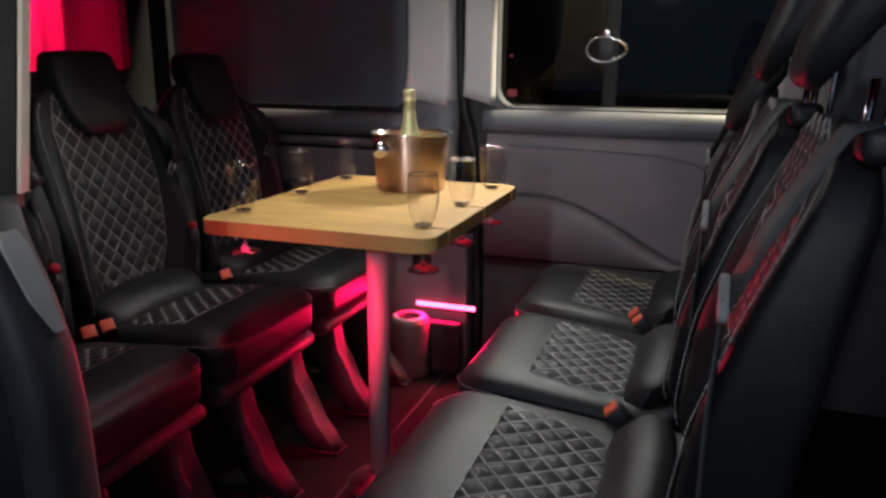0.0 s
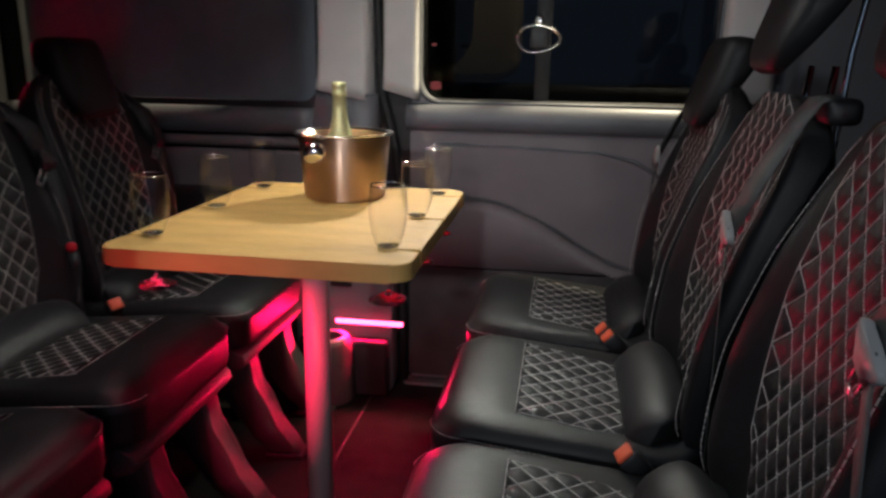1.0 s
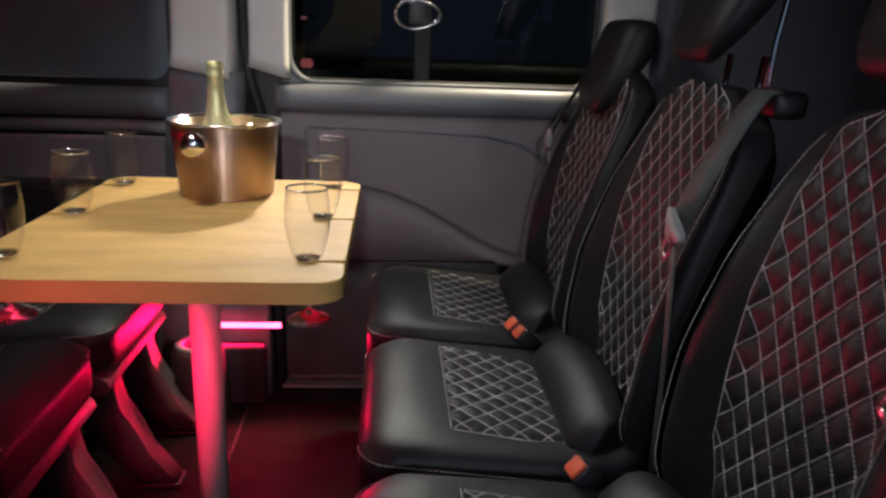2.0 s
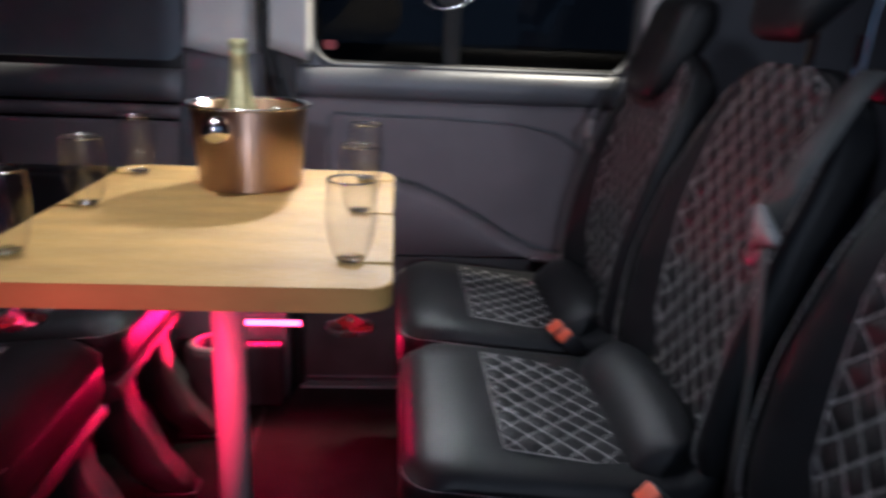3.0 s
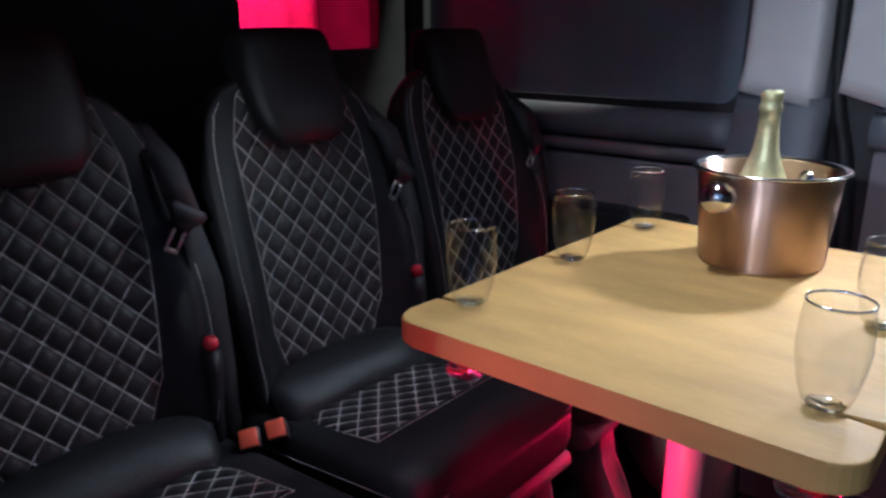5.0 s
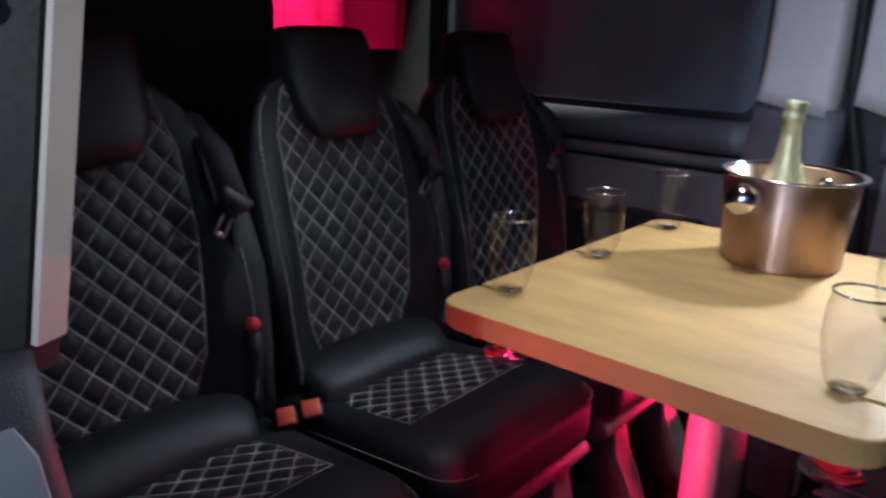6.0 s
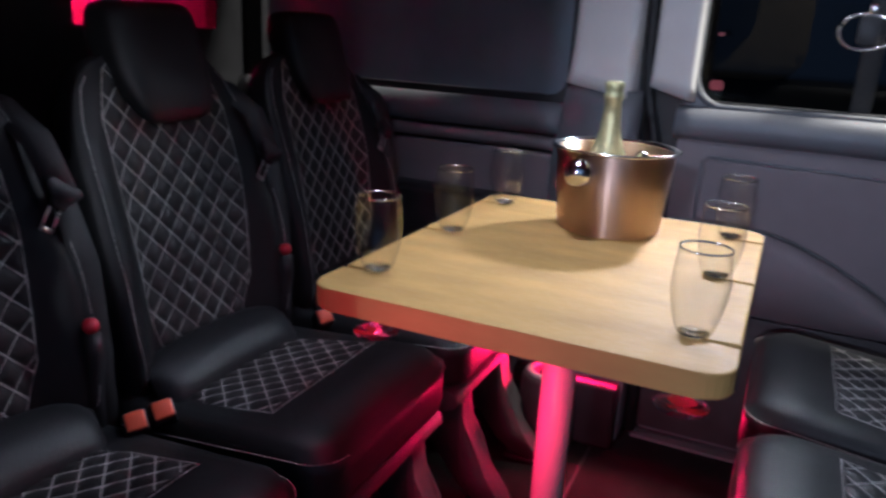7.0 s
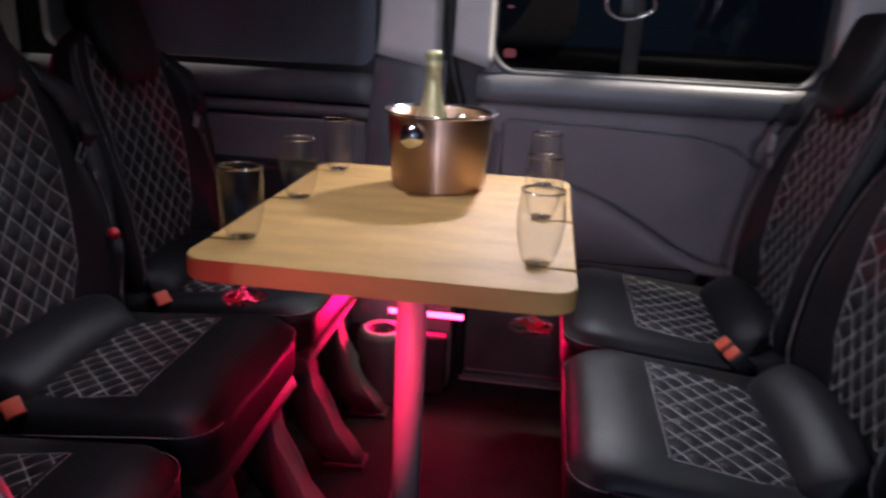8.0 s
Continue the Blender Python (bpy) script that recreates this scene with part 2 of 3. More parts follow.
bulkhead = wall_with_opening(-FRONT, -FRONT + 0.04, NEAR, FAR, 0.0, ROOF, (2.0, 1.01, 2.495, 1.62), 0.012)
bmesh.ops.rotate(bulkhead, verts=bulkhead.verts, matrix=Matrix.Rotation(radians(90), 3, "Z"))
tagged(part("wall_front", bulkhead, BLACK, smooth=False), "dark bulkhead behind the seats with an opening to the cab", "wall", kind="structure")
tagged(part("cab_wall", boxed((-2.35, NEAR, 0), (-2.30, FAR, ROOF), 0.0), PANEL, smooth=False), "dark end of the cab", "wall", kind="structure")
for y in (NEAR, FAR + 0.03):
    tagged(part("cab_side", boxed((-2.30, y - 0.03, 0), (FRONT - 0.04, y, ROOF), 0.0), PANEL, smooth=False), "dark side of the cab", "wall", kind="structure")
tagged(part("cab_roof", boxed((-2.35, NEAR - 0.05, ROOF), (FRONT - 0.1, FAR + 0.1, ROOF + 0.05), 0.0), PANEL, smooth=False), "dark roof lining of the cab", "ceiling", kind="structure")
tagged(part("cab_floor", boxed((-2.35, NEAR - 0.05, -0.06), (FRONT, FAR + 0.05, 0.0), 0.0), CARPET, smooth=False), "dark floor of the cab", "floor", kind="structure")
rings = [[(-2.22 + 0.012 * math.sin(55 * y) + 0.006 * math.sin(23 * y + 1) + d, y, z) for d, z in ((0, 0.001), (0, 0.7), (0, 1.2), (0, 1.70), (-0.003, 1.70), (-0.003, 1.2), (-0.003, 0.7), (-0.003, 0.001))] for y in np.linspace(1.75, 2.585, 90)]
tagged(part("cab_curtain", loft(rings), WALLRED), "pale cab curtain washed by red light", "curtain")
tagged(part("wall_rear", boxed((REAR, NEAR, 0), (REAR + 0.06, FAR, ROOF), 0.0), PANEL, smooth=False), "dark rear end of the van", "wall", kind="structure")
tagged(part("wall_near_front", boxed((FRONT, NEAR - 0.06, 0), (-0.72, NEAR, ROOF), 0.0), PANEL, smooth=False), "grey wall beside the open sliding door", "wall", kind="structure")
tagged(part("wall_near_rear", boxed((0.62, NEAR - 0.06, 0), (REAR, NEAR, ROOF), 0.0), PANEL, smooth=False), "grey wall behind the open sliding door", "wall", kind="structure")

window_1 = thing("window_1", pose(0, 0, 0), "dark tinted sliding van window at night", "window", kind="structure")
for x0, x1, y in ((-0.50, -0.12, 0.052), (-0.125, 0.385, 0.06)):
    pane = part("pane", prism(rounded((x0, 0.885), (x1, 1.52), 0.05, 6), 0.004, 1, FAR + y), PANE, window_1, "tinted glass", smooth=False)
    pane.visible_shadow = False
part("sash_bar", boxed((-0.141, FAR + 0.044, 0.905), (-0.098, FAR + 0.051, 1.52), 0.003), RUBBER, window_1, "black sliding sash bar")
part("track", boxed((-0.44, FAR + 0.028, 0.9005), (0.34, FAR + 0.05, 0.912), 0.002), BLACK, window_1, "black lower window track")
latch = part("latch", tube([(-0.133 + 0.062 * math.cos(a), FAR + 0.036 - 0.004 * math.sin(a), 1.09 + 0.037 * math.sin(a) * (1 - 0.25 * math.cos(a))) for a in np.linspace(0, 2 * math.pi, 33)], 0.0042, 8), CHROME, window_1, "chrome oval window catch")
part("latch_plate", prism(rounded((-0.158, 1.06), (-0.112, 1.125), 0.012, 4), 0.012, 1, FAR + 0.034, 0.003), BLACK, latch)
part("latch_button", boxed((-0.144, FAR + 0.028, 1.127), (-0.124, FAR + 0.044, 1.152), 0.004), CHROME, latch, "small chrome button")
window_2 = thing("window_2", pose(0, 0, 0), "large dark tinted forward van window", "window", kind="structure")
# this pane's opaque grey-blue carries the haze over the dark window
pane = part("pane", prism(rounded((WIN2[0] - 0.02, WIN2[1] - 0.02), (WIN2[2] + 0.02, WIN2[3] + 0.02), 0.05, 6), 0.005, 1, FAR + 0.03), HAZEPANE, window_2, "tinted glass", smooth=False)
pane.visible_shadow = False
# the red LED's reflections in the pane, put in as flat red marks
led_reflection = part("led_reflection", prism(rounded((-0.455, 0.938), (-0.422, 0.962), 0.008, 4), 0.001, 1, FAR + 0.049), material("red_reflection", (0.2, 0.008, 0.014), 0.4, bump=0), window_1, "red LED reflection put on the glass as a small mark", smooth=False)
part("led_reflection", prism(rounded((-0.452, 1.066), (-0.437, 1.074), 0.003, 4), 0.001, 1, FAR + 0.049), bpy.data.materials["red_reflection"], window_1, "red LED reflection put on the glass as a small mark", smooth=False)


BEAD = [(WIN[0] - 0.003, 1.5), (WIN[0] - 0.003, 1.2)] + [(WIN[0] + 0.07 - 0.073 * math.cos(radians(a)), WIN[1] + 0.07 - 0.073 * math.sin(radians(a))) for a in range(0, 91, 10)] + [(-0.1, WIN[1] - 0.003), (0.29, WIN[1] - 0.003)]
tagged(part("trim_window_bead", tube([(x, FAR - 0.004, z) for x, z in BEAD], 0.008, 10), BEADPAINT), "pale rounded edge round the window", "trim", kind="structure")


def moulding(name, profile, x0, x1, mat, label, bow=0.0, n=24):
    """A rail along x with the section profile (y, z)."""
    rings = []
    for k in range(n + 1):
        x = x0 + (x1 - x0) * k / n
        rings.append([(x, y - bow * math.sin(math.pi * k / n), z) for y, z in profile])
    return tagged(part(name, loft(rings), mat), label, "trim", kind="structure")


SILL = [(FAR + 0.01, 0.9015), (FAR - 0.005, 0.9005), (FAR - 0.02, 0.893), (FAR - 0.031, 0.878), (FAR - 0.036, 0.858), (FAR - 0.033, 0.838), (FAR - 0.02, 0.823), (FAR - 0.004, 0.818), (FAR + 0.01, 0.818)]
moulding("trim_sill", SILL, -0.515, 0.52, LEDGE, "grey rounded sill moulding under the window", 0.006)
moulding("trim_sill_front", [(y - 0.008, z - 0.025) for y, z in SILL], FRONT, -0.80, LEDGE, "dark rounded sill moulding of the forward wall")
moulding("trim_rail_front", [(FAR - 0.002, 0.79), (FAR - 0.03, 0.784), (FAR - 0.04, 0.77), (FAR - 0.03, 0.755), (FAR - 0.002, 0.75)], FRONT, -0.80, PANEL, "dark lower rail of the forward wall")
# forward lower wall, with a dark box at its foot
tagged(part("trim_lower_front", boxed((FRONT, FAR - 0.03, 0.0), (-0.815, FAR - 0.001, 0.745), 0.01), PANEL), "grey lower panel of the forward wall", "trim", kind="structure")
tagged(part("heater_box", boxed((-1.30, FAR - 0.13, 0.0), (-0.87, FAR - 0.031, 0.63), 0.018, 3), BLACK), "black plastic heater box against the wall", "box")


def pillar(x0, x1, base, flare, bulge, name, label, split=None):
    """A pale pillar trim that bulges into the room and flares out towards its foot."""
    rings = []
    for z in np.linspace(base, ROOF, 22):
        g = flare * math.exp(-(z - base) / 0.05)
        ring = []
        for k in range(21):
            f = k / 20
            edge = min(1, min(f, 1 - f) / 0.14)
            y = FAR - 0.004 - (bulge * math.sqrt(max(0.0, 1 - (1 - edge) ** 2)) + g * 0.4)
            ring.append((x0 - g * 0.35 + (x1 - x0 + g * 0.35) * f, y, z - 0.02 * f + 0.012 * (1 - f)))
        ring += [(x1, FAR + 0.005, z), (x0, FAR + 0.005, z)]
        rings.append(ring)
    return tagged(part(name, loft(rings), TRIM), label, "trim", kind="structure")


pillar(-0.785, -0.615, 0.925, 0.03, 0.05, "trim_pillar", "pale grey moulded pillar trim")
pillar(-0.586, -0.478, 0.93, 0.012, 0.034, "trim_pillar_rear", "pale grey pillar trim beside the window")
pillar(0.372, 0.52, 0.93, 0.012, 0.03, "trim_pillar_end", "pale beige pillar trim behind the seats")
# grey foot of the pillar, the black door seal, the pillar's lower cover
tagged(part("trim_pillar_foot", loft([[(x, y, z) for x, y in ((-0.80 + d, FAR), (-0.80 + d, FAR - t), (-0.62, FAR - t - 0.01), (-0.595, FAR - t + 0.01), (-0.595, FAR))] for z, t, d in ((0.46, 0.105, 0.0), (0.62, 0.10, 0.0), (0.74, 0.085, 0.0), (0.82, 0.06, 0.005), (0.88, 0.055, 0.01), (0.925, 0.05, 0.015))]), LEDGE), "grey moulded foot of the pillar trim", "trim", kind="structure")
SEAL = [(-0.600, FAR - 0.022, ROOF), (-0.600, FAR - 0.022, 1.2), (-0.594, FAR - 0.022, 1.0), (-0.585, FAR - 0.024, 0.92), (-0.572, FAR - 0.03, 0.87), (-0.556, FAR - 0.034, 0.82), (-0.545, FAR - 0.03, 0.75), (-0.537, FAR - 0.028, 0.65), (-0.530, FAR - 0.026, 0.5), (-0.524, FAR - 0.026, 0.25), (-0.522, FAR - 0.026, 0.012)]
tagged(part("trim_seal", tube(SEAL, 0.0145, 12), RUBBER), "thick black rubber door seal", "trim", kind="structure")
tagged(part("trim_pillar_cover", boxed((-0.84, FAR - 0.108, 0.0), (-0.54, FAR - 0.002, 0.47), 0.012, 3), PANEL), "grey lower cover of the pillar", "trim", kind="structure")

led = thing("led_strip", pose(-0.612, FAR - 0.112, 0.231), "glowing red LED strip light on the pillar cover", "led light")
part("diffuser", boxed((-0.107, -0.006, -0.0075), (0.107, 0.0, 0.0075), 0.003), LED, led, "bright red diffuser")
part("channel", boxed((-0.11, 0.0, -0.010), (0.11, 0.0035, 0.010), 0.001), ALU, led)

# unseen strip added as a body for the red fill under the tabletop
copy_thing(led, pose(-0.655, 1.53, 0.7010, 90, 0, 0))["label"] = "added red LED strip under the tabletop, unseen, a body for the post's red fill"
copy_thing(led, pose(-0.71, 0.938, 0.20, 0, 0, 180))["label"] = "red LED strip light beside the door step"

cup = thing("cup_holder", pose(-0.722, 2.442, 0), "dark moulded cup holder standing on the floor", "cup holder")
part("pod", lathe([(0, 0.001), (0.078, 0.001), (0.08, 0.01), (0.070, 0.185), (0.064, 0.200), (0.045, 0.204), (0.042, 0.200), (0.038, 0.10), (0, 0.10)], 40), BASE, cup)
part("rim", lathe([(0.040, 0.201), (0.043, 0.2065), (0.054, 0.2075), (0.060, 0.204), (0.059, 0.200)], 40), GREYGRIP, cup, "pale ring round the hollow")
tagged(part("floor_box", boxed((-0.83, 2.462, 0.0), (-0.545, 2.510, 0.186), 0.014, 3), BLACK), "low black plastic box at the pillar's foot", "box")
socket = thing("wall_socket", pose(-0.70, FAR - 0.108, 0.375), "black square socket on the pillar cover", "socket")
part("plate", prism(rounded((-0.034, -0.032), (0.034, 0.032), 0.006, 4), 0.008, 1, -0.0085, 0.002), BLACK, socket)
part("flap", prism(rounded((-0.022, -0.022), (0.022, 0.022), 0.005, 4), 0.004, 1, -0.012, 0.001), RUBBER, socket)

# door card: the raised upper panel, the wheel-arch cover with its rounded lip
def curve_z(x):
    return interp(x, [(-0.52, 0.606), (-0.42, 0.606), (-0.33, 0.607), (-0.26, 0.600), (-0.20, 0.585), (-0.12, 0.552), (-0.04, 0.510), (0.04, 0.462), (0.12, 0.420), (0.2, 0.40), (0.5, 0.40)])


XS = list(np.linspace(-0.50, 0.5, 61))
tagged(part("trim_door_card", prism([(-0.435, 0.63)] + [(x, curve_z(x) + 0.022) for x in XS if -0.42 < x < 0.24] + [(0.30, 0.55), (0.285, 0.64), (0.24, 0.70), (0.16, 0.745), (0.06, 0.765), (-0.15, 0.774), (-0.425, 0.778), (-0.435, 0.765)], 0.022, 1, FAR - 0.02, 0.006), PANEL, smooth=False), "mauve-grey padded door card", "trim", kind="structure")
CARD = [(-0.438, 0.62), (-0.438, 0.77), (-0.425, 0.782), (-0.15, 0.778), (0.06, 0.769), (0.165, 0.749), (0.245, 0.703), (0.29, 0.642), (0.305, 0.55)]
tagged(part("trim_card_groove", tube([(x, FAR - 0.012, z) for x, z in CARD], 0.0035, 8), LEDGE), "dark groove round the door card", "trim", kind="structure")
tagged(part("trim_arch_groove", tube([(x, FAR - 0.014, curve_z(x) + 0.015) for x in XS if x < 0.32], 0.0025, 8), LEDGE), "dark groove along the wheel-arch cover", "trim", kind="structure")
tagged(part("trim_card_ground", prism([(-0.505, 0.40), (0.5, 0.40), (0.5, 0.822), (-0.505, 0.822)], 0.012, 1, FAR - 0.01, 0.002), PANEL), "mauve-grey panel behind the door card", "trim", kind="structure")
rings = []
for x in XS:
    z = curve_z(x)
    rings.append([(x, FAR - 0.008, z + 0.012), (x, FAR - 0.03, z + 0.008), (x, FAR - 0.044, z - 0.004), (x, FAR - 0.05, z - 0.02), (x, FAR - 0.048, 0.41), (x, FAR - 0.008, 0.40)])
tagged(part("trim_arch_cover", loft(rings), PANEL), "grey wheel-arch cover with a rounded lip", "trim", kind="structure")
# the dark plastic colour stands in for shade low on the door
tagged(part("trim_door_foot", boxed((-0.505, FAR - 0.022, 0.03), (0.5, FAR - 0.002, 0.398), 0.004), BASE), "lower door panel, coloured dark for the shade there", "trim", kind="structure")
tagged(part("trim_threshold", loft([[(x, FAR - 0.045, 0.001), (x, FAR - 0.042, 0.008), (x, FAR - 0.024, 0.014), (x, FAR - 0.002, 0.014), (x, FAR - 0.002, 0.001)] for x in (-0.515, 0.5)]), BASE, smooth=False), "worn metal threshold strip", "trim", kind="structure")
for x0 in (-0.60, 0.05):
    tagged(part("trim_floor_joint", boxed((x0, 1.0, 0.0005), (x0 + 0.006, 2.5, 0.0025), 0.0), RUBBER, smooth=False), "thin dark joint in the floor covering", "trim", kind="structure")

# near side: the doorway's forward post, its pale strip and its lower cover
post = thing("door_post", pose(0, 0, 0), "dark doorway post with a pale strip and moulded foot", "door post", kind="structure")
def lean(z):
    return 0.925 + 0.16 * (z - 0.88)


part("upper_cover", loft([[(x, lean(z) + d, z) for x, d in ((-0.73, 0.003), (-0.73, -0.09), (-0.664, -0.085), (-0.650, -0.055), (-0.639, -0.021), (-0.648, 0.003))] for z in (0.86, 1.1, 1.4, ROOF)]), RUBBER, post, "black upper cover", smooth=False)
part("strip", loft([[(x, lean(z) + d, z) for x, d in ((-0.637, -0.0185), (-0.6460, 0.0021), (-0.6406, 0.0036), (-0.6316, -0.017))] for z in (0.881, 1.1, 1.4, ROOF)]), STRIP, post, "pale flat strip", smooth=False)
EDGE = [(-0.552, -0.05), (-0.552, 0.45), (-0.556, 0.60), (-0.566, 0.68), (-0.590, 0.755), (-0.618, 0.82), (-0.634, 0.880)]
part("lower_cover", loft([[(x - 0.05, 0.912, z), (x - 0.05, 0.83, z), (x - 0.02, 0.83, z), (x - 0.006, 0.836, z), (x, 0.85, z), (x, 0.898, z), (x - 0.006, 0.908, z), (x - 0.018, 0.912, z)] for x, z in EDGE]), BASE, post, "moulded dark grey lower cover")
# black block put where the door opening lies in shadow
part("core", boxed((-0.78, 0.862, -0.05), (-0.615, 0.905, 0.79), 0.004), RUBBER, post, "black block filling the shadowed hollow behind the lower cover")
part("cap", loft([[(x + 0.0005, y0, z), (x + 0.0005, y1, z), (x + 0.004, y1 - 0.002, z), (x + 0.004, y0 + 0.002, z)] for x, z, y0, y1 in ((-0.626, 0.84, 0.858, 0.888), (-0.6175, 0.82, 0.856, 0.896), (-0.590, 0.755, 0.862, 0.897), (-0.575, 0.71, 0.88, 0.897))]), GREYGRIP, post, "grey cover cap", smooth=False)
part("bolt", tube([(-0.61, 0.86, 1.09), (-0.575, 0.852, 1.09)], 0.009, 12), BLACK, post, "black stop bolt")

# a vehicle parked beside the van
other = thing("parked_van", pose(0, 3.35, -0.56), "beige van parked close beside the windows", "van")
part("body_side", prism(rounded((-3.2, 1.50), (-0.25, 2.7), 0.09, 6), 0.5, 1, 0.0, 0.03), material("beige_paint", (0.40, 0.32, 0.18), 0.4, vary=0.1), other)
part("side_window", prism(rounded((-1.4, 1.57), (-0.41, 2.5), 0.12, 6), 0.01, 1, -0.012, 0.003), BLACK, other, "dark side window")
part("lower_side", prism(rounded((-3.2, 0.35), (3.0, 1.49), 0.09, 6), 0.48, 1, 0.02, 0.03), BLACK, other, "dark lower side")
for x in (-2.6, -0.6):
    t = lathe([(0, -0.1), (0.2, -0.1), (0.33, -0.09), (0.34, 0), (0.33, 0.09), (0.2, 0.1), (0, 0.1)], 32)
    bmesh.ops.rotate(t, verts=t.verts, matrix=Matrix.Rotation(radians(90), 3, "X"))
    bmesh.ops.translate(t, verts=t.verts, vec=(x, 0.12, 0.34))
    part("wheel", t, RUBBER, other)

# ---- the table ----
TX0, TX1, TY0, TY1, TZ = -0.778, -0.265, 1.432, 2.092, 0.735
SLOT_Y = (1.525, 1.767, 2.008)
table = thing("table", pose(-0.52, 1.76, 0), "pale oak table on a single satin pale post", "table")


def tabletop():
    cx, cy, r, w = -0.52, 1.76, 0.035, 0.005
    out = []
    def corner(x, y, a):
        return [(x + r * math.cos(radians(a + 15 * k)) - cx, y + r * math.sin(radians(a + 15 * k)) - cy) for k in range(7)]
    out += corner(TX0 + r, TY0 + r, 180)
    out += corner(TX1 - r, TY0 + r, 270)
    for y in SLOT_Y:
        out += [(TX1 - cx, y - w - cy), (-0.318 - cx, y - w - cy), (-0.318 - w - cx, y - cy), (-0.318 - cx, y + w - cy), (TX1 - cx, y + w - cy)]
    out += corner(TX1 - r, TY1 - r, 0)
    out += corner(TX0 + r, TY1 - r, 90)
    for y in reversed(SLOT_Y):
        out += [(TX0 - cx, y + w - cy), (-0.727 - cx, y + w - cy), (-0.727 + w - cx, y - cy), (-0.727 - cx, y - w - cy), (TX0 - cx, y - w - cy)]
    return prism(out, 0.03, 2, TZ - 0.03, 0.003)


part("tabletop", tabletop(), WOOD, table, smooth=False)
part("post", lathe([(0.0, 0.01), (0.0265, 0.01), (0.0265, 0.7), (0.0, 0.7)], 40, at=(-0.004, 0, 0)), POLE, table, "satin pale post")
part("base_plate", lathe([(0, 0), (0.085, 0), (0.085, 0.006), (0.045, 0.012), (0.04, 0.03), (0.031, 0.034)], 40), ALU, table)
part("top_plate", lathe([(0.031, 0.68), (0.045, 0.685), (0.08, 0.697), (0.08, 0.7045), (0, 0.7045)], 40), ALU, table)

# ---- glasses, bucket, bottle ----
flute = thing("champagne_flute", pose(-0.727, SLOT_Y[0], TZ), "empty clear champagne flute hung in a table slot", "glass", "flutes on the table")
part("bowl", lathe([(0.004, 0.002), (0.014, 0.004), (0.021, 0.009), (0.0265, 0.026), (0.0308, 0.050), (0.0318, 0.064), (0.0305, 0.087), (0.0285, 0.104)], 40), GLASS, flute)
part("rim", lathe([(0.0275, 0.1032), (0.0289, 0.1032), (0.0294, 0.1046), (0.0285, 0.1060), (0.0274, 0.1046), (0.0275, 0.1032)], 40), THICK, flute, "bright rolled lip")
part("base", lathe([(0, 0.0115), (0.010, 0.010), (0.016, 0.0075), (0.0175, 0.0055), (0.012, 0.0030), (0.005, 0.0015), (0, 0.001)], 24), SOLIDGLASS, flute, "thick clear base")
part("stem", lathe([(0, 0.001), (0.0045, 0.0005), (0.0040, -0.01), (0.0035, -0.045), (0.0042, -0.068), (0.0036, -0.0695), (0, -0.0695)], 16), SOLIDGLASS, flute)
part("foot", lathe([(0, -0.0697), (0.006, -0.0720), (0.013, -0.0765), (0.024, -0.0815), (0.0315, -0.0845), (0.0325, -0.0862), (0.0315, -0.0875), (0.014, -0.0862), (0, -0.0850)], 36), SOLIDGLASS, flute)
for x, y in [(-0.727, SLOT_Y[1]), (-0.727, SLOT_Y[2]), (-0.318, SLOT_Y[0]), (-0.318, SLOT_Y[1]), (-0.318, SLOT_Y[2])]:
    copy_thing(flute, pose(x, y, TZ))

BX, BY = -0.517, 1.957
bucket = thing("ice_bucket", pose(BX, BY, TZ), "copper-tinted polished steel champagne bucket on the table", "ice bucket")
part("body", lathe([(0, 0.0), (0.084, 0.0), (0.0875, 0.004), (0.094, 0.075), (0.099, 0.136), (0.097, 0.137), (0.092, 0.075), (0.085, 0.006), (0, 0.006)], 64), COPPER, bucket)
part("rim", lathe([(0.098, 0.134), (0.105, 0.137), (0.1085, 0.1395), (0.107, 0.142), (0.1, 0.1415), (0.097, 0.137)], 64), CHROME, bucket, "bright rolled rim")
for k in (0, 1):
    a = radians(253 + 180 * k)
    d = Vector((math.cos(a), math.sin(a), 0))
    knob = lathe([(0.0235 * math.sin(radians(a)), -0.0235 * math.cos(radians(a))) for a in range(0, 181, 12)], 28)
    bmesh.ops.translate(knob, verts=knob.verts, vec=d * 0.112 + Vector((0, 0, 0.108)))
    part("knob", knob, CHROME, bucket, "round chrome knob")
bottle = thing("champagne_bottle", pose(-0.543, 2.012, TZ + 0.0065), "sealed champagne bottle with gold-green foil in the bucket", "bottle")
part("glass_body", lathe([(0, 0), (0.036, 0), (0.039, 0.005), (0.039, 0.085), (0.034, 0.105), (0.024, 0.130), (0.018, 0.15)], 32), material("green_bottle_glass", (0.02, 0.05, 0.015), 0.1, bump=0), bottle)
part("foil_sleeve", lathe([(0.0335, 0.108), (0.0245, 0.131), (0.0185, 0.152), (0.0155, 0.18), (0.0145, 0.205), (0.0165, 0.207), (0.0165, 0.216), (0.0150, 0.218), (0.0152, 0.224), (0.0168, 0.231), (0.0160, 0.236), (0.012, 0.238), (0, 0.2385)], 32), FOIL, bottle, "crimped foil")

# ---- seats ----
SEAT_W = 0.222


def fall(x):
    """How far the cushion sinks towards the backrest."""
    return -0.040 * min(1.0, max(0.0, (0.335 - x) / 0.235)) ** 1.15


